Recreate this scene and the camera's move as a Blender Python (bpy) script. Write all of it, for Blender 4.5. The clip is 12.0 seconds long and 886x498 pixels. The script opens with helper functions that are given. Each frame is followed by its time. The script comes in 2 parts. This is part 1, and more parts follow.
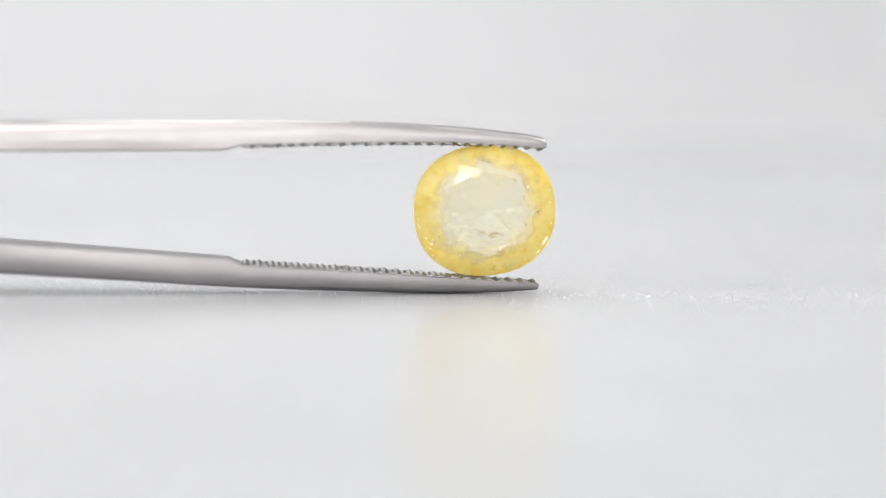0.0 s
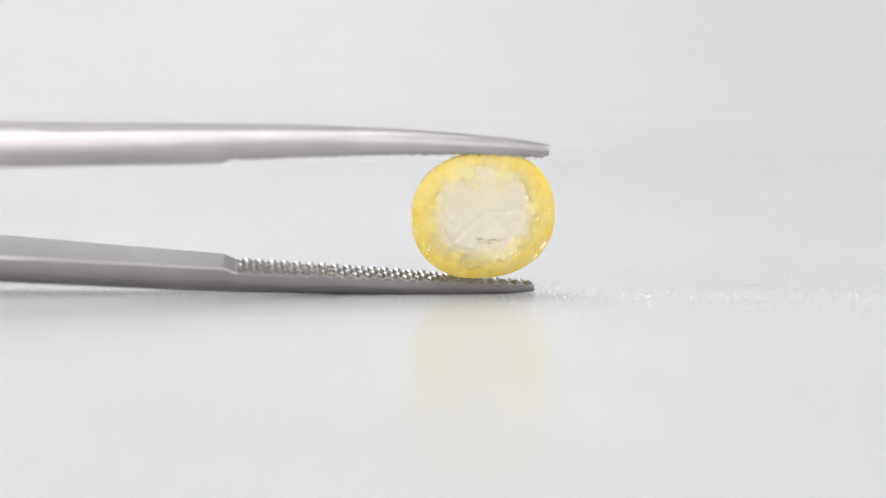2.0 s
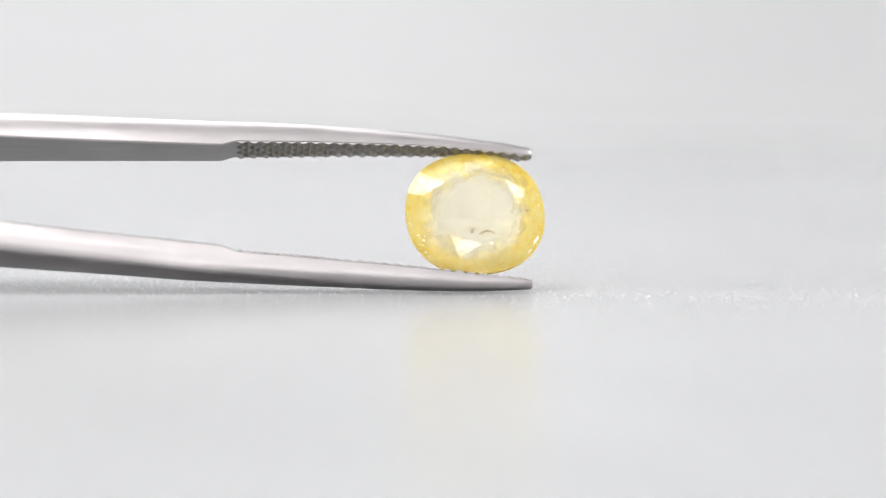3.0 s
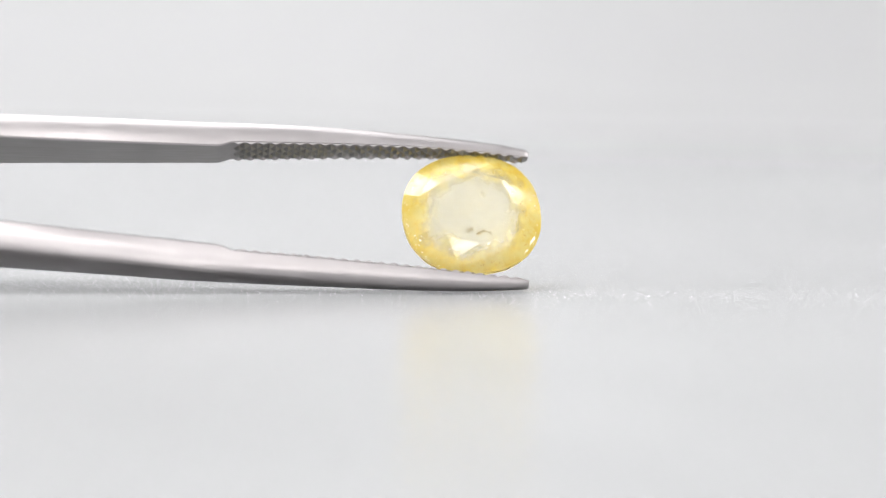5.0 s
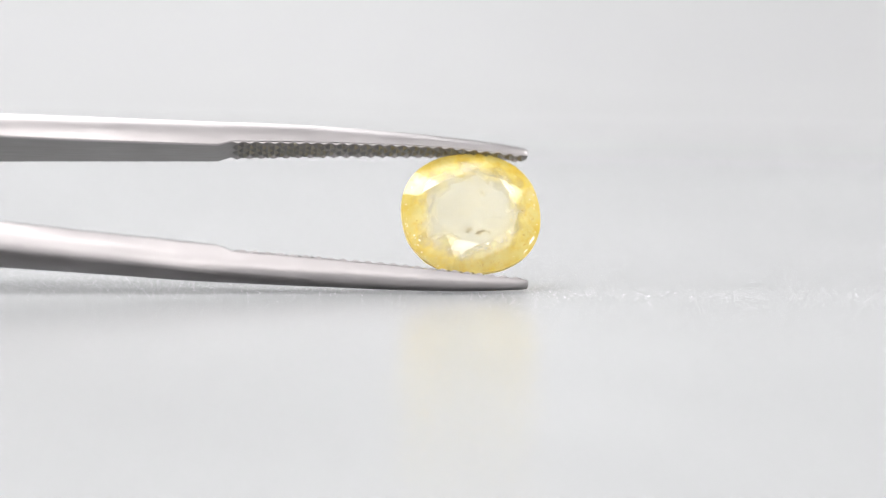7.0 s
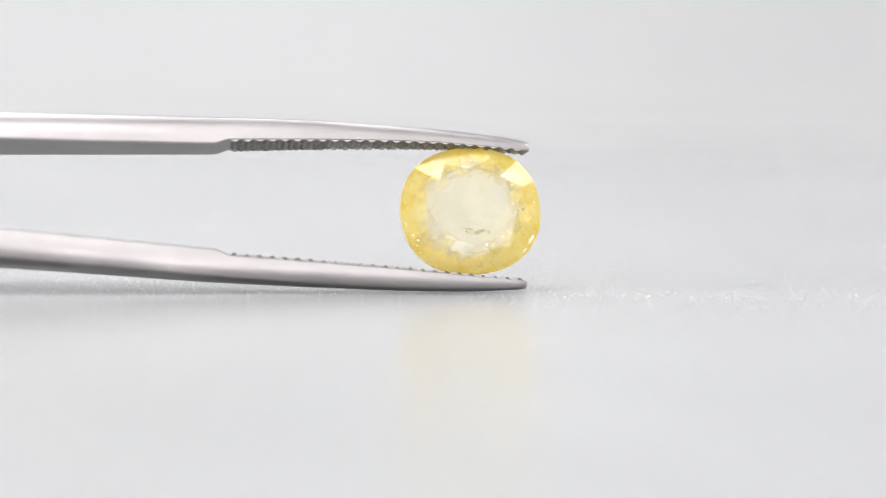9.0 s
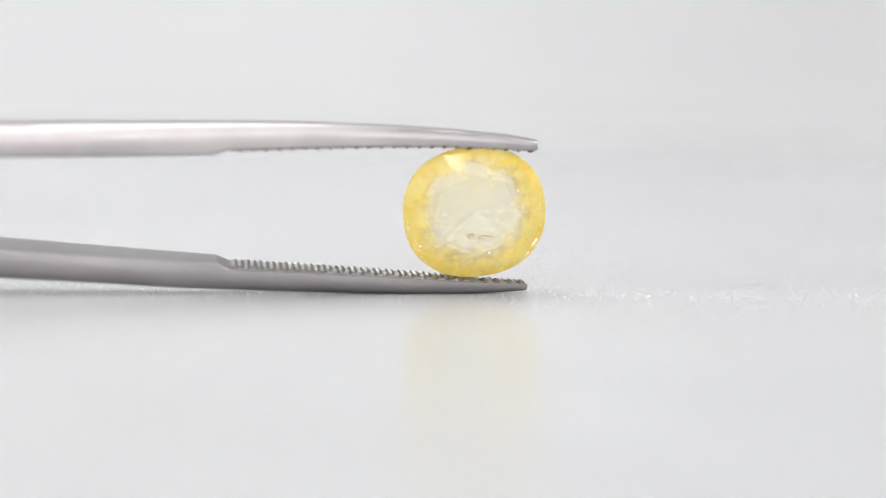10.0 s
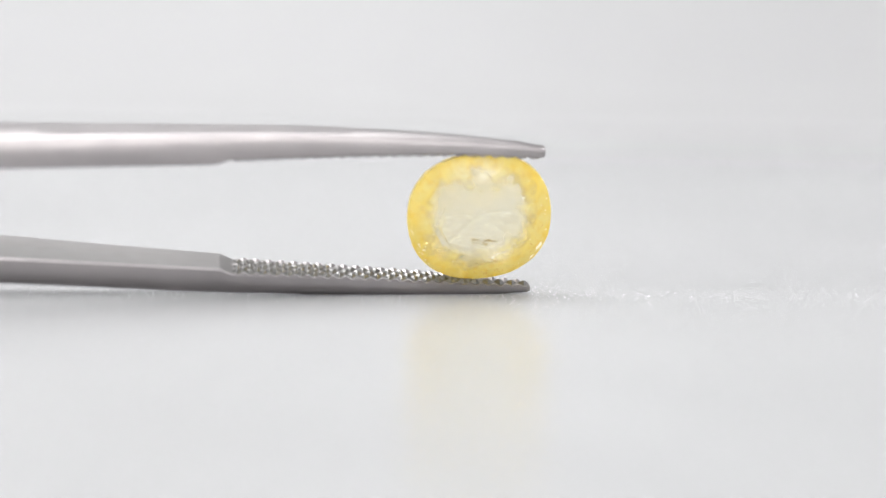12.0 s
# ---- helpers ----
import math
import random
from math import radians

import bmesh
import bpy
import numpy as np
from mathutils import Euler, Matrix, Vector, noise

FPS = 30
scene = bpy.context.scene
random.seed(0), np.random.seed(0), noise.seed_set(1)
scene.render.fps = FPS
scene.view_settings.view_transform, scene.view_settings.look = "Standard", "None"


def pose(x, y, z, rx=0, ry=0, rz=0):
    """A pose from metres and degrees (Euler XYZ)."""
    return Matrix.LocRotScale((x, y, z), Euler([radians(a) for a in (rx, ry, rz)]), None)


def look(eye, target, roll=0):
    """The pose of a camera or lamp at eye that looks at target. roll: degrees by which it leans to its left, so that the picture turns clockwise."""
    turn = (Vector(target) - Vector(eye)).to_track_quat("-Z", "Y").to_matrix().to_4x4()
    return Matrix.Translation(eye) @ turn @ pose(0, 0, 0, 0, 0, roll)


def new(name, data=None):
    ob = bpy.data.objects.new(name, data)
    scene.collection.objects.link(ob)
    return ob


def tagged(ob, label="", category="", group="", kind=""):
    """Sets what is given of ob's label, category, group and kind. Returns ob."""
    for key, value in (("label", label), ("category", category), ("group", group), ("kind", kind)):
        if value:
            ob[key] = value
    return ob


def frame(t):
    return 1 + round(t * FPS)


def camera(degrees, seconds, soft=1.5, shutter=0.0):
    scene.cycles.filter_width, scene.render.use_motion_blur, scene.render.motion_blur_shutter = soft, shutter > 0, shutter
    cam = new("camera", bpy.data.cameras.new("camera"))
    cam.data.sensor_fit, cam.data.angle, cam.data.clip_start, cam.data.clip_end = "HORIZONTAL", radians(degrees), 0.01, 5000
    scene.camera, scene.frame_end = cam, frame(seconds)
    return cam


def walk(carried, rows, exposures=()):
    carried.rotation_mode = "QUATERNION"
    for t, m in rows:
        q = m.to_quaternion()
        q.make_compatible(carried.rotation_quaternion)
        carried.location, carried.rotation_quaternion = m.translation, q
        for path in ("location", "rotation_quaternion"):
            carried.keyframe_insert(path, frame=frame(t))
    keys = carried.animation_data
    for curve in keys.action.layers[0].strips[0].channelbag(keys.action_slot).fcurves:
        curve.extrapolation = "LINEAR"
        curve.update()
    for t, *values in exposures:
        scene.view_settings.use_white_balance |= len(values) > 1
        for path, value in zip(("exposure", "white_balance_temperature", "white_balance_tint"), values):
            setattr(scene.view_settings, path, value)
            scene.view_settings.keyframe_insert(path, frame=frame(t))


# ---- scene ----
# All lengths of the small things are given in millimetres and scaled by MM.
MM = 0.001

cam = camera(30.0, 12.0, soft=1.25)
scene.view_settings.exposure = 0.775
cam.data.dof.use_dof = True
cam.data.dof.focus_distance = 0.1290
cam.data.dof.aperture_fstop = 11.0
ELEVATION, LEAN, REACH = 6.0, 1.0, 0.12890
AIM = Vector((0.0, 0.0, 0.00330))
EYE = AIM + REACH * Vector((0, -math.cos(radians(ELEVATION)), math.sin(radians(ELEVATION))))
walk(cam, [(0.0, look(EYE, AIM, LEAN)), (12.0, look(EYE, AIM, LEAN))])

# ---- light: unseen panels above and behind the camera, small added lamps for facet glints ----
world = bpy.data.worlds.new("world")
scene.world = world
world.use_nodes = True
world.node_tree.nodes["Background"].inputs["Color"].default_value = (0.9, 0.95, 1.0, 1)
world.node_tree.nodes["Background"].inputs["Strength"].default_value = 0.3


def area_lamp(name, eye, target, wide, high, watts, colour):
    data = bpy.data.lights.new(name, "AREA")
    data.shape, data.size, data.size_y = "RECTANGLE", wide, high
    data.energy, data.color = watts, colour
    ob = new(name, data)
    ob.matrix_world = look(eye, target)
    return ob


# both panels are unseen; the front one is added as fill for the stone
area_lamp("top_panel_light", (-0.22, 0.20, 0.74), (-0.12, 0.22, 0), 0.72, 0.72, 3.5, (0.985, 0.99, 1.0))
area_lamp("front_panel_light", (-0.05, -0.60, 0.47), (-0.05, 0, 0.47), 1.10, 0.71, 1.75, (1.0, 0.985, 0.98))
# unseen lamps, added and sized so that chosen facets of the stone flash
area_lamp("left_glint_light", (-0.24, -0.05, 0.55), (0, 0, 0), 0.25, 0.155, 0.80, (1.0, 0.985, 0.975))
area_lamp("right_glint_light", (0.40, -0.05, 0.44), (0, 0, 0), 0.22, 0.20, 0.85, (1.0, 0.985, 0.975))
area_lamp("front_glint_light", (0.137, -0.41, 0.135), (0, 0, 0), 0.055, 0.10, 0.03, (1.0, 0.975, 0.97))
area_lamp("low_glint_light", (0.052, -0.44, 0.07), (0, 0, 0), 0.07, 0.10, 0.10, (1.0, 0.97, 0.965))
area_lamp("high_glint_light", (-0.023, -0.33, 0.31), (0, 0, 0), 0.09, 0.11, 0.15, (1.0, 0.975, 0.97))


# ---- materials ----
def material(name):
    m = bpy.data.materials.new(name)
    m.use_nodes = True
    nodes, links = m.node_tree.nodes, m.node_tree.links
    return m, nodes, links, nodes["Principled BSDF"]


def noise_node(nodes, links, scale, detail=4.0, stretch=None):
    coords = nodes.new("ShaderNodeTexCoord")
    tex = nodes.new("ShaderNodeTexNoise")
    tex.inputs["Scale"].default_value, tex.inputs["Detail"].default_value = scale, detail
    if stretch:
        mapping = nodes.new("ShaderNodeMapping")
        mapping.inputs["Scale"].default_value = stretch
        links.new(coords.outputs["Object"], mapping.inputs["Vector"])
        links.new(mapping.outputs["Vector"], tex.inputs["Vector"])
    else:
        links.new(coords.outputs["Object"], tex.inputs["Vector"])
    return tex


def ramp(nodes, links, source, low, high, a, b):
    r = nodes.new("ShaderNodeValToRGB")
    r.color_ramp.elements[0].position, r.color_ramp.elements[1].position = low, high
    r.color_ramp.elements[0].color, r.color_ramp.elements[1].color = (*a, 1), (*b, 1)
    links.new(source, r.inputs["Fac"])
    return r.outputs["Color"]


def bump(nodes, links, source, strength, distance, bsdf):
    b = nodes.new("ShaderNodeBump")
    b.inputs["Strength"].default_value, b.inputs["Distance"].default_value = strength, distance
    links.new(source, b.inputs["Height"])
    links.new(b.outputs["Normal"], bsdf.inputs["Normal"])
    return b.outputs["Normal"]


def table_material():
    m, nodes, links, bsdf = material("white_satin_acrylic")
    stain = noise_node(nodes, links, 22.0, 3.0)
    links.new(ramp(nodes, links, stain.outputs["Fac"], 0.35, 0.7, (0.31, 0.313, 0.318), (0.35, 0.353, 0.358)), bsdf.inputs["Base Color"])
    grain = noise_node(nodes, links, 4200.0, 3.0)
    # pale spots paint the sparkle of the grain into the base colour
    sparkle = nodes.new("ShaderNodeMix")
    sparkle.data_type, sparkle.blend_type = "RGBA", "MULTIPLY"
    sparkle.inputs[0].default_value = 1.0
    stained = bsdf.inputs["Base Color"].links[0].from_socket
    links.new(stained, sparkle.inputs[6])
    links.new(ramp(nodes, links, grain.outputs["Fac"], 0.42, 0.66, (0.88, 0.88, 0.88), (1.28, 1.28, 1.28)), sparkle.inputs[7])
    links.new(sparkle.outputs[2], bsdf.inputs["Base Color"])
    links.new(ramp(nodes, links, grain.outputs["Fac"], 0.3, 0.75, (0.19, 0.19, 0.19), (0.30, 0.30, 0.30)), bsdf.inputs["Roughness"])
    bump(nodes, links, grain.outputs["Fac"], 0.22, 0.00008, bsdf)
    bsdf.inputs["IOR"].default_value = 1.58
    return m


def sweep_material():
    m, nodes, links, bsdf = material("plain_satin_sheet")
    stain = noise_node(nodes, links, 9.0, 3.0)
    links.new(ramp(nodes, links, stain.outputs["Fac"], 0.35, 0.7, (0.385, 0.385, 0.388), (0.405, 0.405, 0.408)), bsdf.inputs["Base Color"])
    bsdf.inputs["Roughness"].default_value = 0.32
    bsdf.inputs["IOR"].default_value = 1.58
    return m


def wall_material(name, tone):
    m, nodes, links, bsdf = material(name)
    weave = noise_node(nodes, links, 900.0, 2.0)
    links.new(ramp(nodes, links, weave.outputs["Fac"], 0.3, 0.7, (tone * 0.96, tone * 0.967, tone * 0.975), (tone * 1.03, tone * 1.03, tone * 1.04)), bsdf.inputs["Base Color"])
    bump(nodes, links, weave.outputs["Fac"], 0.2, 0.0003, bsdf)
    bsdf.inputs["Roughness"].default_value = 0.85
    return m


def steel_material(name, colour, low, high):
    m, nodes, links, bsdf = material(name)
    bsdf.inputs["Metallic"].default_value = 1.0
    brushed = noise_node(nodes, links, 1.0, 5.0, (300.0, 5000.0, 7000.0))
    blotch = noise_node(nodes, links, 260.0, 3.0)
    dim = tuple(c * 0.9 for c in colour)
    links.new(ramp(nodes, links, blotch.outputs["Fac"], 0.35, 0.7, dim, colour), bsdf.inputs["Base Color"])
    links.new(ramp(nodes, links, brushed.outputs["Fac"], 0.3, 0.7, (low,) * 3, (high,) * 3), bsdf.inputs["Roughness"])
    bump(nodes, links, brushed.outputs["Fac"], 0.12, 0.00003, bsdf)
    return m


def gem_material(name, rough, milky):
    m, nodes, links, bsdf = material(name)
    nodes.remove(bsdf)
    glass = nodes.new("ShaderNodeBsdfGlass")
    glass.inputs["Color"].default_value = (1.0, 0.968, 0.862, 1)
    glass.inputs["IOR"].default_value = 1.76
    glass.inputs["Roughness"].default_value = rough
    milk = nodes.new("ShaderNodeBsdfTranslucent")
    cloud = noise_node(nodes, links, 650.0, 6.0)
    if rough > 0.1:  # worn, uneven polish below
        bump(nodes, links, cloud.outputs["Fac"], 0.3, 0.0006, glass)
    links.new(ramp(nodes, links, cloud.outputs["Fac"], 0.35, 0.7, (1.0, 0.77, 0.12), (1.0, 0.90, 0.38)), milk.inputs["Color"])
    # golden mottling
    grit = noise_node(nodes, links, 1700.0, 4.0)
    mottle = nodes.new("ShaderNodeMix")
    mottle.data_type, mottle.blend_type = "RGBA", "MULTIPLY"
    mottle.inputs[0].default_value = 1.0
    links.new(milk.inputs["Color"].links[0].from_socket, mottle.inputs[6])
    links.new(ramp(nodes, links, grit.outputs["Fac"], 0.36, 0.50, (0.95, 0.88, 0.64), (1.0, 1.0, 1.0)), mottle.inputs[7])
    links.new(mottle.outputs[2], milk.inputs["Color"])
    # colour zone: clearer middle, its see-through pale and the rim's glow painted by radius
    coords = nodes.new("ShaderNodeTexCoord")
    squash = nodes.new("ShaderNodeMapping")
    squash.inputs["Scale"].default_value = (1000 / RX, 1000 / RY, 0.0)
    reach = nodes.new("ShaderNodeVectorMath")
    reach.operation = "LENGTH"
    links.new(coords.outputs["Object"], squash.inputs["Vector"])
    links.new(squash.outputs["Vector"], reach.inputs[0])
    wisp = nodes.new("ShaderNodeMath")
    wisp.operation = "MULTIPLY_ADD"
    wisp.inputs[1].default_value, wisp.inputs[2].default_value = 0.9, -0.44
    links.new(cloud.outputs["Fac"], wisp.inputs[0])
    total = nodes.new("ShaderNodeMath")
    total.operation = "ADD"
    links.new(reach.outputs["Value"], total.inputs[0])
    links.new(wisp.outputs["Value"], total.inputs[1])
    skin = nodes.new("ShaderNodeBsdfDiffuse")
    links.new(milk.inputs["Color"].links[0].from_socket, skin.inputs["Color"])
    both = nodes.new("ShaderNodeMixShader")
    both.inputs["Fac"].default_value = 0.42
    links.new(milk.outputs["BSDF"], both.inputs[1])
    links.new(skin.outputs["BSDF"], both.inputs[2])
    share = nodes.new("ShaderNodeMixShader")
    links.new(ramp(nodes, links, total.outputs["Value"], 0.54, 0.84, (milky * 0.34,) * 3, (milky,) * 3), share.inputs["Fac"])
    # middle toned like the backdrop that shows through the stone
    pale = nodes.new("ShaderNodeMix")
    pale.data_type = "RGBA"
    links.new(ramp(nodes, links, total.outputs["Value"], 0.52, 0.82, (0.0,) * 3, (1.0,) * 3), pale.inputs[0])
    haze = noise_node(nodes, links, 260.0, 3.0)
    links.new(ramp(nodes, links, haze.outputs["Fac"], 0.38, 0.62, (0.75, 0.81, 0.82), (0.93, 0.865, 0.58)), pale.inputs[6])
    links.new(milk.inputs["Color"].links[0].from_socket, pale.inputs[7])
    links.new(pale.outputs[2], milk.inputs["Color"])
    links.new(pale.outputs[2], skin.inputs["Color"])
    links.new(glass.outputs["BSDF"], share.inputs[1])
    links.new(both.outputs["Shader"], share.inputs[2])
    links.new(share.outputs["Shader"], nodes["Material Output"].inputs["Surface"])
    return m


def plain_material(name, colour, rough):
    m, nodes, links, bsdf = material(name)
    tex = noise_node(nodes, links, 3000.0, 3.0)
    dim = tuple(c * 0.7 for c in colour)
    links.new(ramp(nodes, links, tex.outputs["Fac"], 0.3, 0.7, dim, colour), bsdf.inputs["Base Color"])
    bsdf.inputs["Roughness"].default_value = rough
    return m


TABLE = table_material()
# paler than the sheet: the sparkle of its grain is put into the colour
GRAIN = plain_material("pale_sparkle_grain", (0.52, 0.525, 0.53), 0.35)
BOUNCE_WALL = wall_material("white_bounce_wall", 0.74)
SWEEP = sweep_material()
STEEL = steel_material("brushed_stainless_steel", (0.375, 0.353, 0.354), 0.30, 0.40)
# same steel, colour darkened to stand in for what the teeth reflect
STEEL_TEETH = steel_material("shaded_cut_steel", (0.25, 0.245, 0.24), 0.24, 0.38)
RX, RY = 5.52, 5.06     # half width and half height of the stone
SAPPHIRE = gem_material("yellow_sapphire", 0.0, 0.44)
HAZY = gem_material("hazy_yellow_sapphire", 0.11, 0.65)
FROSTED = gem_material("frosted_sapphire", 0.35, 0.5)
# rougher steel, darkened to put the dim reflections between the jaws into its colour
STEEL_INNER = steel_material("dull_shaded_inner_steel", (0.275, 0.265, 0.262), 0.42, 0.54)
CRACK = plain_material("dark_inclusion", (0.44, 0.30, 0.05), 0.4)
# pale inclusions, and the white of glints painted on the rim
SPECK = plain_material("pale_inclusion_and_glint", (0.98, 0.95, 0.80), 0.15)


# ---- helpers for meshes ----
def part(name, bm, mat, parent=None, label="", sharp=30.0):
    """Links a bmesh as one mesh object; edges over sharp degrees stay crisp."""
    bmesh.ops.recalc_face_normals(bm, faces=bm.faces)
    for f in bm.faces:
        f.smooth = True
    for e in bm.edges:
        if len(e.link_faces) == 2 and e.calc_face_angle(0.0) > radians(sharp):
            e.smooth = False
    mesh = bpy.data.meshes.new(name)
    bm.to_mesh(mesh)
    bm.free()
    mesh.materials.append(mat)
    ob = new(name, mesh)
    if parent:
        ob.parent = parent
    if label:
        tagged(ob, label)
    return ob


def box(x0, x1, y0, y1, z0, z1):
    bm = bmesh.new()
    bmesh.ops.create_cube(bm, size=1.0)
    for v in bm.verts:
        v.co = ((x0, x1)[v.co.x > 0], (y0, y1)[v.co.y > 0], (z0, z1)[v.co.z > 0])
    return bm


# ---- the setting: table top with a backdrop that sweeps up behind it ----
def sheet(name, line, outward, mat, label):
    """A 6 mm sheet swept across the set along a line of (y, z) with the ways to its underside."""
    bm = bmesh.new()
    rings = []
    for (y, z), (ny, nz) in zip(line, outward):
        rings.append([bm.verts.new((x, y + ny * d, z + nz * d)) for x, d in ((-0.62, 0.0), (0.62, 0.0), (0.62, 0.006), (-0.62, 0.006))])
    for a, b in zip(rings, rings[1:]):
        for k in range(4):
            bm.faces.new((a[k], a[(k + 1) % 4], b[(k + 1) % 4], b[k]))
    bm.faces.new(rings[0])
    bm.faces.new(rings[-1])
    tagged(part(name, bm, mat), label, name.split("_")[0], kind="structure")


def setting():
    reach, radius = 0.30, 0.30
    sheet("table_top", [(-0.62, 0.0), (-0.2, 0.0), (reach, 0.0)], [(0, -1)] * 3, TABLE, "light grey satin sheet with fine raised grain")
    turns = [radians(90) * k / 24 for k in range(25)]
    sheet("backdrop", [(reach + 0.0005 + radius * math.sin(a), radius - radius * math.cos(a)) for a in turns] + [(reach + radius + 0.0005, 0.84)],
          [(math.sin(a), -math.cos(a)) for a in turns] + [(1, 0)], SWEEP, "plain light grey satin sheet curving up behind the table")
    # unseen white sides, added to close the set and throw light back
    for name, b in (("wall_left", (-0.63, -0.62, -0.63, 0.62, 0.0, 0.84)), ("wall_right", (0.62, 0.63, -0.63, 0.62, 0.0, 0.84)),
                    ("wall_front", (-0.62, 0.62, -0.63, -0.62, 0.0, 0.84)), ("ceiling", (-0.63, 0.63, -0.63, 0.62, 0.84, 0.85))):
        tagged(part(name, box(*b), BOUNCE_WALL), "unseen plain white side added to close the set and bounce light", "tent wall", kind="structure")


setting()

def table_grain():
    """The fine raised grain of the sheet where it lies close to the stone, paler to paint its sparkle."""
    rng = random.Random(11)
    spots, faces = [], []
    for _ in range(14000):
        x, y = rng.uniform(-52, 52), rng.triangular(-4.5, 5.5, 0.3)
        r, high = rng.uniform(0.015, 0.034), rng.uniform(0.012, 0.03)
        turn, n = rng.uniform(0, 6.28), len(spots)
        spots += [((x + r * math.cos(turn + k * 1.2566)) * MM, (y + r * math.sin(turn + k * 1.2566)) * MM, -0.004 * MM) for k in range(5)]
        spots.append((x * MM, y * MM, high * MM))
        faces += [(n + k, n + (k + 1) % 5, n + 5) for k in range(5)]
    mesh = bpy.data.meshes.new("table_grain")
    mesh.from_pydata(spots, [], faces)
    mesh.materials.append(GRAIN)
    tagged(new("table_grain", mesh), "fine raised grain of the satin table sheet, coloured paler for its sparkle", "table grain", kind="stuff")


table_grain()

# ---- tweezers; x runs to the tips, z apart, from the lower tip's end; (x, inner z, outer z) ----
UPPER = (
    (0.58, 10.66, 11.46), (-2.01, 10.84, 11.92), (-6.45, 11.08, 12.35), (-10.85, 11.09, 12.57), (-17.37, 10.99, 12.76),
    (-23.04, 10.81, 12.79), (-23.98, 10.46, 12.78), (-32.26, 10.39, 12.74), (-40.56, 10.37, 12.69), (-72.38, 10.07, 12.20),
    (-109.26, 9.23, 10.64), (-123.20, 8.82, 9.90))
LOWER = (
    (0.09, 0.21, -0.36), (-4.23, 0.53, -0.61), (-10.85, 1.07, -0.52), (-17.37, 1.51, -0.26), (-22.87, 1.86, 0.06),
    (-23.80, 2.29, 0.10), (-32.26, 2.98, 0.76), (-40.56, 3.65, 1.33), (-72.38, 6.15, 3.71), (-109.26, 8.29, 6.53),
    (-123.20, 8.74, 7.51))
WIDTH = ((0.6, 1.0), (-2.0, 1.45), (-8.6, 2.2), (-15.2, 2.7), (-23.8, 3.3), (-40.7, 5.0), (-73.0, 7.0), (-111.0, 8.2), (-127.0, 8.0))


def profile(table, x):
    t = sorted(table)
    xs = [p[0] for p in t]
    return [float(np.interp(x, xs, [p[i] for p in t])) for i in range(1, len(t[0]))]


def smooth_outer(table, x):
    return sum(profile(table, x + d)[1] * w for d, w in ((-3, 1), (-1.5, 2), (0, 3), (1.5, 2), (3, 1))) / 9


# half sections from the inner corner to the outer crest, as shares of half width and thickness
ROUND = ((1.0, 0.20), (0.985, 0.38), (0.93, 0.56), (0.81, 0.74), (0.61, 0.89), (0.33, 0.972), (0.0, 1.0))
SQUARE = ((0.995, 0.24), (0.98, 0.44), (0.95, 0.63), (0.90, 0.80), (0.82, 0.92), (0.68, 0.985), (0.0, 1.0))


def arm(name, table, parent, label, soft_from):
    end = max(p[0] for p in table)
    step = [p[0] for p in table if -24.5 < p[0] < -22.5]
    stations = [end, end - 0.10, end - 0.3] + [end - 0.8 * i for i in range(1, 62)] + [-50 - 4.0 * i for i in range(0, 23)] + step
    stations = sorted({round(x, 3) for x in stations if x > -127}, reverse=True)
    bm = bmesh.new()
    rings = []
    for x in stations:
        zi, zo = profile(table, x)
        if x < end - 3:
            zo = smooth_outer(table, x)
        h = profile(WIDTH, x)[0] / 2
        mid, shrink = (zi + zo) / 2, {end: 0.84, round(end - 0.10, 3): 0.965}.get(x, 1.0)
        boxy = min(1.0, max(0.0, (soft_from - x) / 12.0))
        ground = 0.045 * math.exp(-((x + 33) / 7) ** 2)     # a hollow ground into the sides behind the jaws
        half = [(1.0 - 0.10 / h, 0.0), (1.0, 0.05)] + [(p + (q - p) * boxy, k + (j - k) * boxy) for (p, k), (q, j) in zip(ROUND, SQUARE)]
        half = [(p - ground * max(0.0, 1.0 - k / 0.45), k) for p, k in half]
        loop = half + [(-y, k) for y, k in reversed(half[:-1])]
        rings.append([bm.verts.new((x * MM, y * h * shrink * MM, (mid + (zi + (zo - zi) * k - mid) * shrink) * MM)) for y, k in loop])
    n = len(rings[0])
    for a, b in zip(rings, rings[1:]):
        for i in range(n):
            bm.faces.new((a[i], a[(i + 1) % n], b[(i + 1) % n], b[i]))
    bm.faces.new(rings[0])
    bm.faces.new(rings[-1])
    ob = part(name, bm, STEEL, parent, label, sharp=24)
    ob.data.materials.append(STEEL_INNER)
    for f in ob.data.polygons:      # the flat inner side is rougher, its colour darkened for shade
        if abs(f.normal.z) > 0.9 and f.normal.z * (table[0][2] - table[0][1]) < 0 and len(f.vertices) == 4:
            f.material_index = 1
    return ob


def tooth_mesh(name, angles, mat):
    """A blunt pyramid of unit size that points to +z; half a turn of angles gives one that is cut upright at y = 0."""
    bm = bmesh.new()
    rings = []
    for r, z in ((1.0, -0.15), (0.62, 0.55), (0.24, 0.95)):
        rings.append([bm.verts.new((r * math.cos(radians(a)), r * math.sin(radians(a)), z)) for a in angles])
    for low, top in zip(rings, rings[1:]):
        for k in range(len(angles)):
            n = (k + 1) % len(angles)
            bm.faces.new((low[k], low[n], top[n], top[k]))
    bm.faces.new(rings[-1])
    mesh = bpy.data.meshes.new(name)
    bm.to_mesh(mesh)
    bm.free()
    mesh.materials.append(mat)
    return mesh


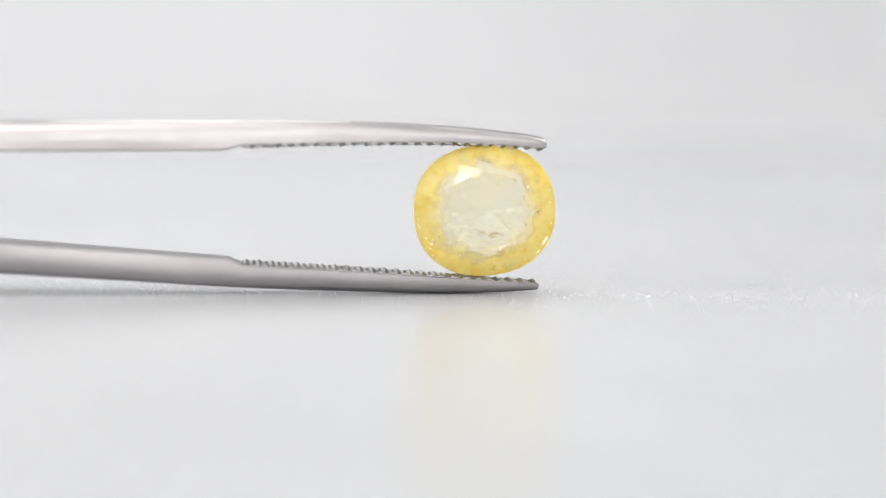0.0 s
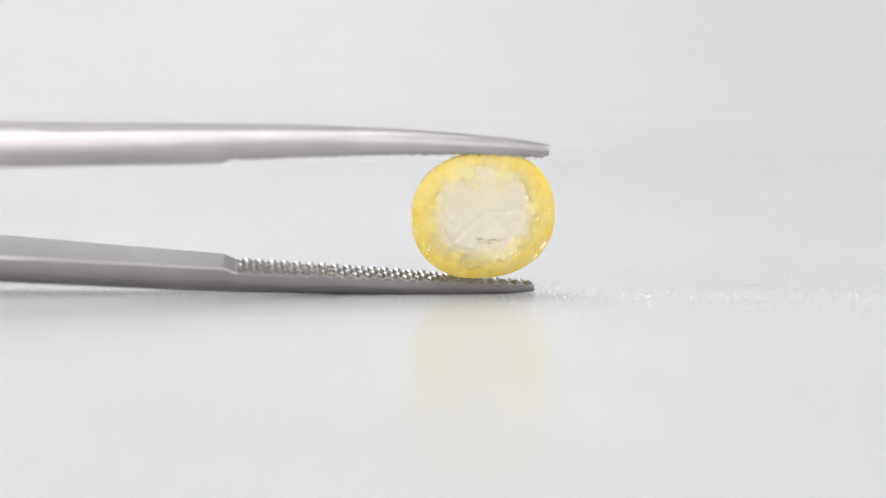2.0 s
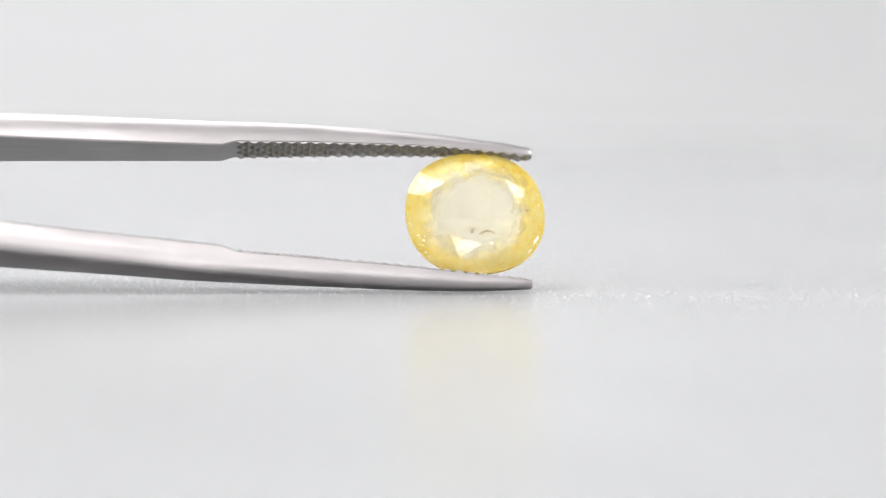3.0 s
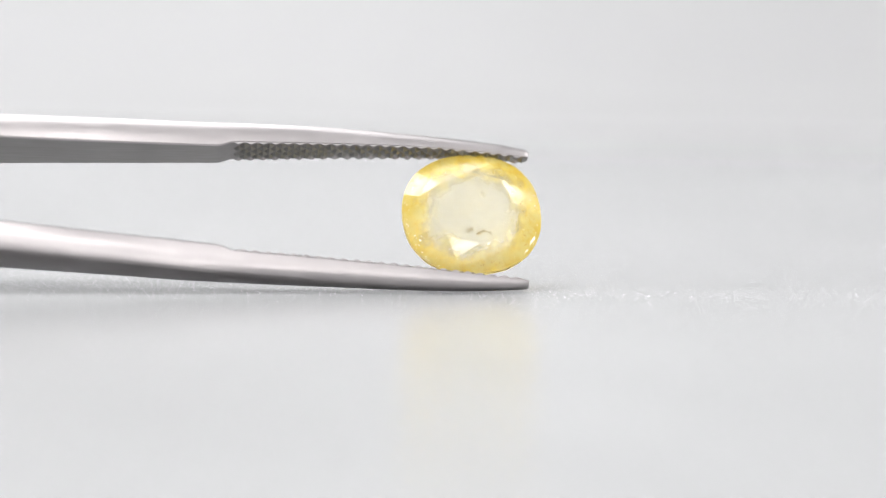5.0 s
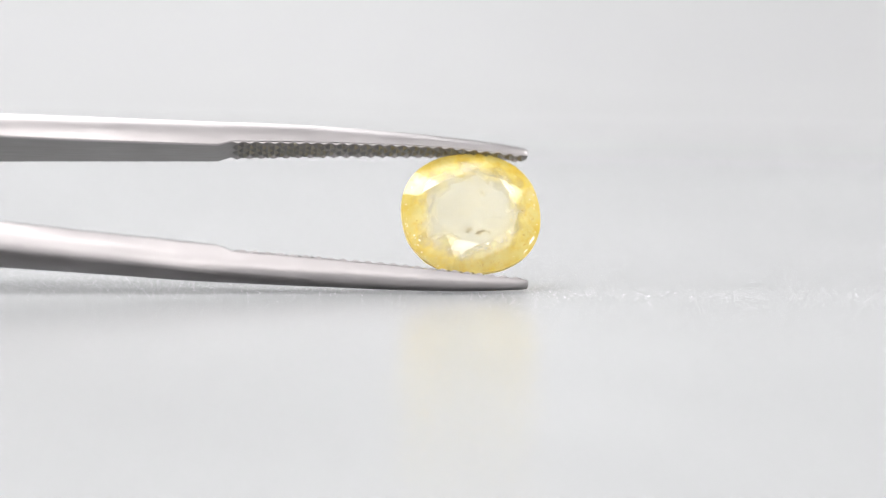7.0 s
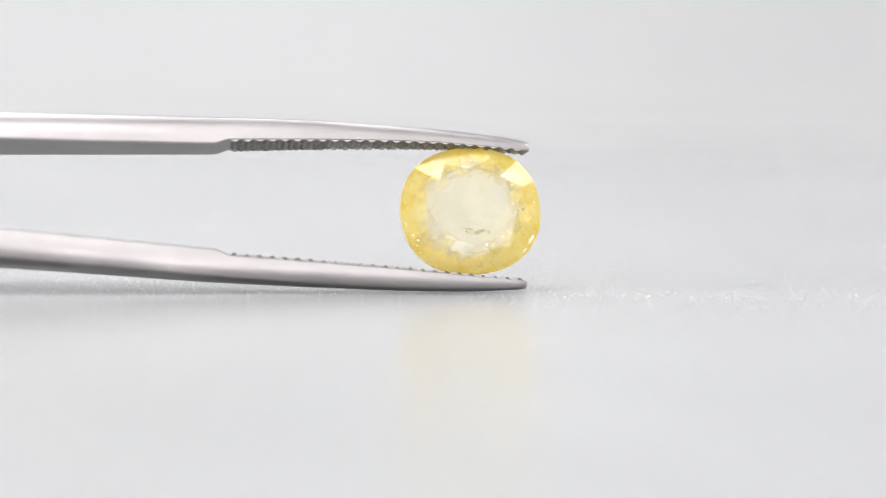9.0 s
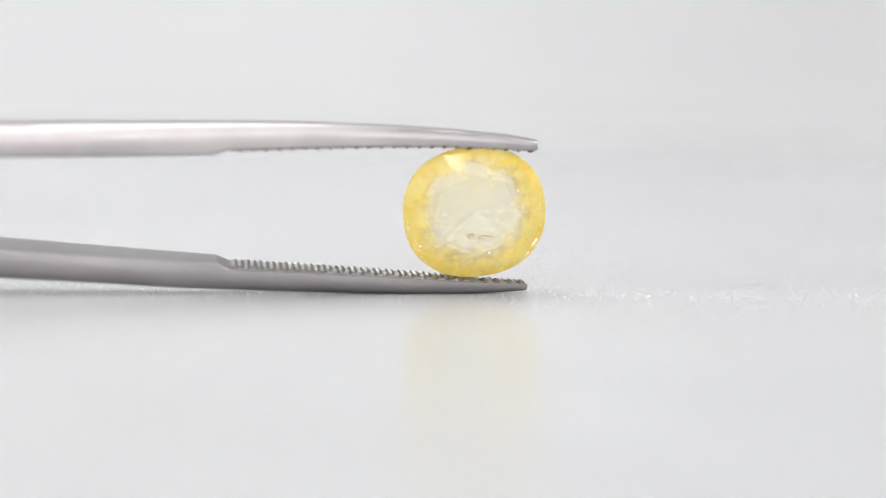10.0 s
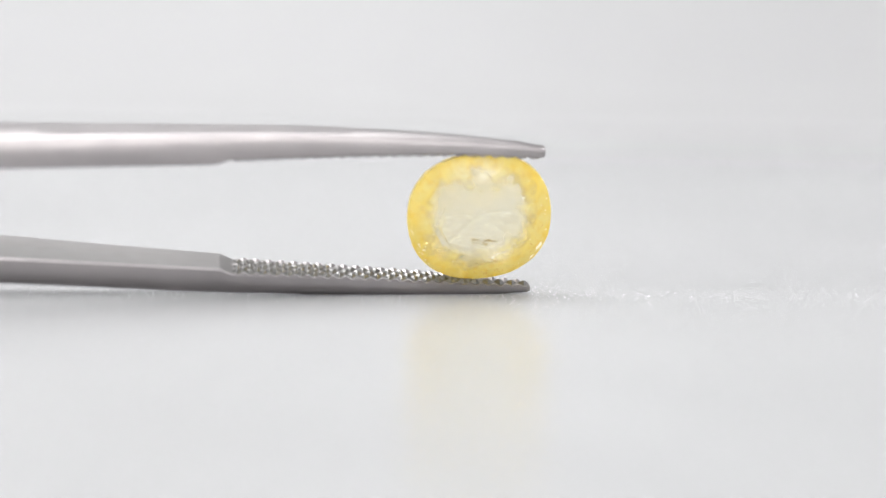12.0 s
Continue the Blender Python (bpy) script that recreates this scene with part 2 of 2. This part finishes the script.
# inner teeth take the steel with painted shade, edge teeth the plain one
TOOTH = tooth_mesh("tooth", (0, 90, 180, 270), STEEL_TEETH)
EDGE_TOOTH = tooth_mesh("edge_tooth", (0, 90, 180), STEEL)


def grip_teeth(table, parent, side):
    """Staggered rows of teeth across the inner face of one jaw."""
    end = max(p[0] for p in table)
    pitch = 0.96
    x, row = end - 0.5, 0
    while x > -22.8:
        h = profile(WIDTH, x)[0] / 2 - 0.05
        n = max(1, round(2 * h / 1.05))
        cell = 2 * h / n
        for i in range(n + row % 2):
            y = -h + cell * (i + 0.5 * (1 - row % 2))
            edge = row % 2 and i in (0, n)
            if edge:
                y = math.copysign(h + 0.045, y)
            zi, slope = profile(table, x)[0], (profile(table, x + 0.4)[0] - profile(table, x - 0.4)[0]) / 0.8
            ob = new("tooth", EDGE_TOOTH if edge else TOOTH)
            ob.parent = parent
            wide = cell * random.uniform(0.42, 0.47) * (-1 if edge and y > 0 else 1)
            ob.matrix_basis = pose(x * MM, y * MM, zi * MM, 0, -math.degrees(math.atan(slope)), 0) @ Matrix.Diagonal(
                (pitch * (0.36 if edge else 0.45) * MM, wide * MM, side * random.uniform(0.23, 0.28) * (0.5 if edge else 1.0) * MM, 1))
        x -= pitch / 2
        row += 1


def make_tweezers():
    root = tagged(new("tweezers"), "long brushed stainless steel gem tweezers with serrated jaws gripping a stone", "tweezers")
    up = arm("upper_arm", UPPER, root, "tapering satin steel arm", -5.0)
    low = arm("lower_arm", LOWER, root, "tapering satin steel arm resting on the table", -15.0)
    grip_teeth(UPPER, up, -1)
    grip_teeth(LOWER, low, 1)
    weld = box(-127.5 * MM, -115 * MM, -3.8 * MM, 3.8 * MM, 7.9 * MM, 10.0 * MM)
    bmesh.ops.bevel(weld, geom=weld.edges[:], offset=0.5 * MM, segments=2, affect="EDGES")
    part("rear_joint", weld, STEEL, root, "welded steel end joining both arms")
    return root


tweezers = make_tweezers()


# ---- the stone: an oval mixed cut, table towards the camera (its local +z) ----
def oval(angle, r):
    c, s = math.cos(angle), math.sin(angle)
    # slightly squared oval
    k = (abs(c) ** 2.25 + abs(s) ** 2.25) ** (-1 / 2.25)
    return RX * r * k * c, RY * r * k * s


def plane_z(a, b, c, x, y):
    n = (Vector(b) - Vector(a)).cross(Vector(c) - Vector(a))
    return a[2] - (n.x * (x - a[0]) + n.y * (y - a[1])) / n.z


def make_stone():
    rng = random.Random(5)
    bm = bmesh.new()
    eighth = radians(45)

    def ring(r, z, shift, wobble=0.02):
        out = []
        for k in range(8):
            x, y = oval(eighth * (k + shift) + rng.uniform(-wobble, wobble), r + rng.uniform(-wobble, wobble) * 0.7)
            out.append((x, y, z))
        return out

    def half(inner_r, inner_z, mid_r, mid_z, rim_z, close):
        inner = ring(inner_r, inner_z, 0.0)
        middle = ring(mid_r, mid_z, 0.5)
        main = [(*oval(eighth * k, 1.0), rim_z) for k in range(8)]
        iv = [bm.verts.new([c * MM for c in p]) for p in inner]
        mv = [bm.verts.new([c * MM for c in p]) for p in middle]
        rim = []
        for k in range(8):
            for j in range(8):
                x, y = oval(eighth * (k + j / 8), 1.0)
                a = main[k] if j < 4 else main[(k + 1) % 8]
                half_way = (*oval(eighth * (k + 0.5), 1.0), rim_z)
                z = rim_z if j in (0, 4) else plane_z(middle[k], a, half_way, x, y)
                rim.append(bm.verts.new((x * MM, y * MM, z * MM)))
        for k in range(8):
            n = (k + 1) % 8
            bm.faces.new((iv[k], iv[n], mv[k]))
            bm.faces.new((iv[n], mv[k], rim[n * 8], mv[n]))
            for s in (0, 4):
                bm.faces.new([mv[k]] + [rim[(k * 8 + s + i) % 64] for i in range(5)])
        if close:
            bm.faces.new(iv)
        return iv, rim

    # crown, then pavilion, then the girdle between them
    _, top = half(0.60, 1.25, 0.80, 0.78, 0.20, True)
    inner, low = half(0.60, -2.2, 0.80, -1.35, -0.30, False)
    culet = bm.verts.new((0.25 * MM, -0.1 * MM, -2.65 * MM))
    for k in range(8):
        bm.faces.new((inner[k], inner[(k + 1) % 8], culet))
    for i in range(64):
        bm.faces.new((top[i], top[(i + 1) % 64], low[(i + 1) % 64], low[i]))
    bmesh.ops.recalc_face_normals(bm, faces=bm.faces)
    stone = tagged(new("gemstone"), "pale yellow faceted oval sapphire with cloudy inclusions held in tweezers", "gemstone")

    def region(f):
        c, n = f.calc_center_median() / MM, f.normal
        if n.z > 0.98:
            return "table_facet"
        if abs(n.z) < 0.12:
            return "girdle"
        return "crown" if c.z > 0 else "pavilion"

    groups = {}
    for f in bm.faces:
        groups.setdefault(region(f), []).append([v.co.copy() for v in f.verts])
    bm.free()
    for name, label in (("table_facet", "large flat top facet"), ("crown", "sloping upper facets"),
                        ("girdle", "thin frosted edge"), ("pavilion", "pointed lower facets")):
        spots, faces = [], []
        for corners in groups[name]:
            faces.append(list(range(len(spots), len(spots) + len(corners))))
            spots += corners
        mesh = bpy.data.meshes.new(name)
        mesh.from_pydata(spots, [], faces)
        mesh.materials.append({"girdle": FROSTED, "pavilion": HAZY}.get(name, SAPPHIRE))
        ob = tagged(new(name, mesh), label)
        ob.parent = stone
    # healed cracks, dark crystals and bright pinpoints inside
    def flake(name, mat, spot, size, turn):
        bm = bmesh.new()
        n = rng.randint(5, 7)
        rim = [(math.cos(6.2832 * i / n) * rng.uniform(0.6, 1.1), math.sin(6.2832 * i / n) * rng.uniform(0.3, 1.0)) for i in range(n)]
        up = [bm.verts.new((x * size[0] * MM, y * size[1] * MM, size[2] * 0.5 * MM)) for x, y in rim]
        down = [bm.verts.new((x * 0.8 * size[0] * MM, y * 0.8 * size[1] * MM, -size[2] * 0.5 * MM)) for x, y in rim]
        bm.faces.new(up)
        bm.faces.new(down)
        for i in range(n):
            bm.faces.new((up[i], up[(i + 1) % n], down[(i + 1) % n], down[i]))
        ob = part(name, bm, mat, stone)
        ob.matrix_basis = pose(*[c * MM for c in spot], *turn)

    for x, y, z, long in ((-0.5, -1.75, 0.35, 0.42), (0.25, -1.9, 0.3, 0.5), (0.9, -1.8, 0.25, 0.35), (0.1, 3.9, 0.1, 0.3), (1.2, -3.4, -0.2, 0.4),
                          (-1.9, -3.0, -0.1, 0.3)):
        for _ in range(4):
            flake("crack", CRACK, (x + rng.uniform(-0.3, 0.3), y + rng.uniform(-0.18, 0.18), z + rng.uniform(-0.2, 0.2)),
                  (long * rng.uniform(0.5, 1.2), rng.uniform(0.04, 0.075), 0.03), (rng.uniform(-50, 50), rng.uniform(-40, 40), rng.uniform(-35, 35)))
    def crown_height(r):  # of the crown's surface over the girdle
        return float(np.interp(r, (0, 0.60, 0.80, 1.0), (1.25, 1.25, 0.78, 0.20)))

    # pinpoint inclusions; the white ones at the surface also paint small glints
    for i in range(64):
        a = rng.uniform(0, 6.283) if i % 3 else rng.uniform(3.3, 5.9)
        r = rng.uniform(0.12, 0.95) ** 0.6
        x, y = oval(a, r)
        size = rng.uniform(0.03, 0.085) if i % 5 else rng.uniform(0.09, 0.16)
        depth = rng.uniform(-0.5, 0.0) if i % 2 else 0.0
        flake("pinpoint", SPECK if i % 6 else CRACK, (x, y, crown_height(r) - 0.01 + depth), (size, size * rng.uniform(0.3, 0.9), 0.03),
              (rng.uniform(-25, 25), rng.uniform(-25, 25), rng.uniform(0, 180)))
    # fine pale feathers under the table, golden specks in the lower rim, white flakes as edge glints
    for _ in range(16):
        flake("feather", SPECK, (rng.gauss(0.2, 1.3), rng.gauss(-0.2, 1.1), 1.25 - rng.uniform(0.0, 0.25)), (rng.uniform(0.08, 0.26), 0.018, 0.03),
              (rng.uniform(-8, 8), rng.uniform(-8, 8), rng.uniform(20, 80)))
    for _ in range(15):
        a, r = radians(rng.gauss(285, 36)), rng.uniform(0.64, 0.93)
        for _ in range(8):
            b, q = a + rng.gauss(0, 0.07), min(0.96, r + rng.gauss(0, 0.035))
            size = rng.uniform(0.03, 0.16)
            flake("golden_speck", CRACK, (*oval(b, q), crown_height(q) - rng.uniform(0.0, 0.06)), (size, size * rng.uniform(0.15, 0.5), 0.03),
                  (rng.uniform(-40, 40), rng.uniform(-40, 40), rng.uniform(0, 180)))
    # white flakes stand in for facets of the edge that flash
    for a, r, long, wide, turn in ((327, 0.935, 0.50, 0.17, 58), (315, 0.95, 0.28, 0.09, 45), (208, 0.88, 0.15, 0.08, -30), (205, 0.84, 0.10, 0.05, 10), (211, 0.93, 0.13, 0.05, -50), (201, 0.91, 0.16, 0.06, 20)):
        flake("rim_glint", SPECK, (*oval(radians(a), r), crown_height(r) + 0.01), (long, wide, 0.03), (0, 0, turn))
    for _ in range(34):
        a, r = radians(rng.choice((rng.gauss(178, 14), rng.gauss(335, 25), rng.gauss(215, 14)))), rng.uniform(0.90, 0.985)
        size = rng.uniform(0.03, 0.11)
        flake("rim_glint", SPECK, (*oval(a, r), crown_height(r) - 0.005), (size, size * rng.uniform(0.2, 0.6), 0.035),
              (rng.uniform(-40, 40), rng.uniform(-40, 40), rng.uniform(0, 180)))
    return stone


gemstone = make_stone()


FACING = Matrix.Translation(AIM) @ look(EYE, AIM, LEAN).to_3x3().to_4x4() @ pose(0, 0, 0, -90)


# how the handle lifts or sinks, in degrees, as the hand rolls the tweezers
HANDLE = ((-23.0, -0.31), (-12.0, -0.33), (-6.0, -0.33), (-2.0, -0.09), (5.0, 0.18), (20.0, 0.96), (24.0, 1.15))


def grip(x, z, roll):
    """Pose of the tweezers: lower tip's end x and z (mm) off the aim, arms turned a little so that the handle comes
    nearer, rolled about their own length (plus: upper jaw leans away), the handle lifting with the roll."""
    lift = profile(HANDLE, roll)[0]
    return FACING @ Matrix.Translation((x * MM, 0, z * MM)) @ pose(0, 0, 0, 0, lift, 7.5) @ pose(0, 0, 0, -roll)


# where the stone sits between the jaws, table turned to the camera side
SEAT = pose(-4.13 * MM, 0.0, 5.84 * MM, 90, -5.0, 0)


def motions():
    held = [
        (0.0, grip(7.28, -2.81, -5.4)), (0.1, grip(7.26, -2.78, -2.9)), (0.2, grip(7.24, -2.77, 1.2)),
        (0.3, grip(7.23, -2.77, 5.4)), (0.4, grip(7.22, -2.77, 9.6)), (0.5, grip(7.22, -2.77, 11.8)),
        (0.6, grip(7.20, -2.77, 16.3)), (0.7, grip(7.19, -2.77, 19.1)), (0.8, grip(7.19, -2.77, 21.0)),
        (0.9, grip(7.19, -2.77, 21.0)), (1.0, grip(7.19, -2.77, 18.4)), (1.1, grip(7.17, -2.77, 18.4)),
        (1.2, grip(7.16, -2.77, 14.7)), (1.3, grip(7.16, -2.77, 11.4)), (1.4, grip(7.14, -2.77, 3.8)),
        (1.5, grip(7.14, -2.77, -0.4)), (1.6, grip(7.14, -2.78, -3.6)), (1.7, grip(7.11, -2.81, -6.8)),
        (1.8, grip(7.04, -2.86, -13.1)), (1.9, grip(6.99, -2.89, -17.8)), (2.0, grip(6.96, -2.91, -20.0)),
        (2.1, grip(6.94, -2.92, -23.0)), (2.2, grip(6.92, -2.92, -21.1)), (2.3, grip(6.91, -2.87, -14.9)),
        (2.4, grip(6.90, -2.82, -8.8)), (2.5, grip(6.88, -2.80, -5.0)), (2.6, grip(6.87, -2.77, 3.2)),
        (2.7, grip(6.85, -2.77, 8.2)), (2.8, grip(6.83, -2.77, 14.5)), (2.9, grip(6.81, -2.77, 17.6)),
        (3.0, grip(6.80, -2.77, 19.7)), (3.1, grip(6.81, -2.77, 20.2)), (3.2, grip(6.81, -2.77, 15.2)),
        (3.4, grip(6.78, -2.77, 3.8)), (3.6, grip(6.75, -2.83, -9.2)), (3.8, grip(6.73, -2.89, -18.2)),
        (4.0, grip(6.70, -2.92, -22.2)), (4.2, grip(6.67, -2.91, -20.2)), (4.4, grip(6.64, -2.83, -9.2)),
        (4.6, grip(6.61, -2.77, 5.8)), (4.8, grip(6.58, -2.77, 18.4)), (4.9, grip(6.55, -2.77, 20.9)),
        (5.0, grip(6.54, -2.77, 21.6)), (5.1, grip(6.55, -2.77, 19.6)), (5.2, grip(6.56, -2.77, 15.4)),
        (5.3, grip(6.58, -2.77, 9.4)), (5.4, grip(6.60, -2.77, 1.9)), (5.5, grip(6.62, -2.77, -1.9)),
        (5.6, grip(6.61, -2.82, -8.4)), (5.7, grip(6.60, -2.85, -12.1)), (5.8, grip(6.58, -2.90, -19.1)),
        (5.9, grip(6.58, -2.92, -21.7)), (6.0, grip(6.59, -2.92, -22.4)), (6.1, grip(6.58, -2.92, -22.3)),
        (6.2, grip(6.57, -2.90, -18.6)), (6.3, grip(6.56, -2.87, -14.8)), (6.4, grip(6.55, -2.81, -7.5)),
        (6.5, grip(6.53, -2.78, -3.3)), (6.6, grip(6.51, -2.77, 2.4)), (6.7, grip(6.49, -2.77, 8.2)),
        (6.8, grip(6.47, -2.77, 14.5)), (6.9, grip(6.47, -2.77, 18.3)), (7.0, grip(6.47, -2.77, 20.2)),
        (7.1, grip(6.46, -2.77, 19.0)), (7.2, grip(6.44, -2.77, 12.8)), (7.4, grip(6.45, -2.77, 4.6)),
        (7.6, grip(6.45, -2.80, -5.6)), (7.8, grip(6.45, -2.87, -15.2)), (8.0, grip(6.43, -2.92, -21.2)),
        (8.2, grip(6.42, -2.92, -22.2)), (8.4, grip(6.40, -2.87, -15.2)), (8.6, grip(6.39, -2.80, -5.2)),
        (8.8, grip(6.35, -2.77, 3.8)), (8.9, grip(6.35, -2.77, 6.6)), (9.0, grip(6.35, -2.77, 11.5)),
        (9.1, grip(6.37, -2.77, 14.5)), (9.2, grip(6.40, -2.77, 17.4)), (9.3, grip(6.40, -2.77, 18.9)),
        (9.4, grip(6.38, -2.77, 18.3)), (9.5, grip(6.38, -2.77, 16.1)), (9.6, grip(6.39, -2.77, 9.5)),
        (9.7, grip(6.39, -2.77, 4.5)), (9.8, grip(6.39, -2.77, -2.3)), (9.9, grip(6.39, -2.81, -7.1)),
        (10.0, grip(6.39, -2.85, -12.0)), (10.1, grip(6.38, -2.88, -15.8)), (10.2, grip(6.37, -2.92, -23.0)),
        (10.3, grip(6.35, -2.92, -23.6)), (10.4, grip(6.34, -2.89, -17.9)), (10.5, grip(6.32, -2.85, -12.8)),
        (10.6, grip(6.35, -2.79, -4.5)), (10.7, grip(6.37, -2.77, 1.6)), (10.8, grip(6.39, -2.77, 6.0)),
        (10.9, grip(6.44, -2.77, 9.6)), (11.0, grip(6.50, -2.77, 15.9)), (11.1, grip(6.52, -2.77, 16.8)),
        (11.2, grip(6.53, -2.77, 16.0)), (11.3, grip(6.53, -2.77, 12.6)), (11.4, grip(6.54, -2.77, 5.1)),
        (11.5, grip(6.57, -2.77, -0.0)), (11.6, grip(6.59, -2.79, -4.0)), (11.7, grip(6.60, -2.81, -7.4)),
        (11.8, grip(6.61, -2.86, -13.2)), (11.9, grip(6.62, -2.89, -17.2)), (12.0, grip(6.62, -2.92, -21.2)),
    ]
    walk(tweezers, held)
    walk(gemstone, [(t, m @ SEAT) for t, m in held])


motions()
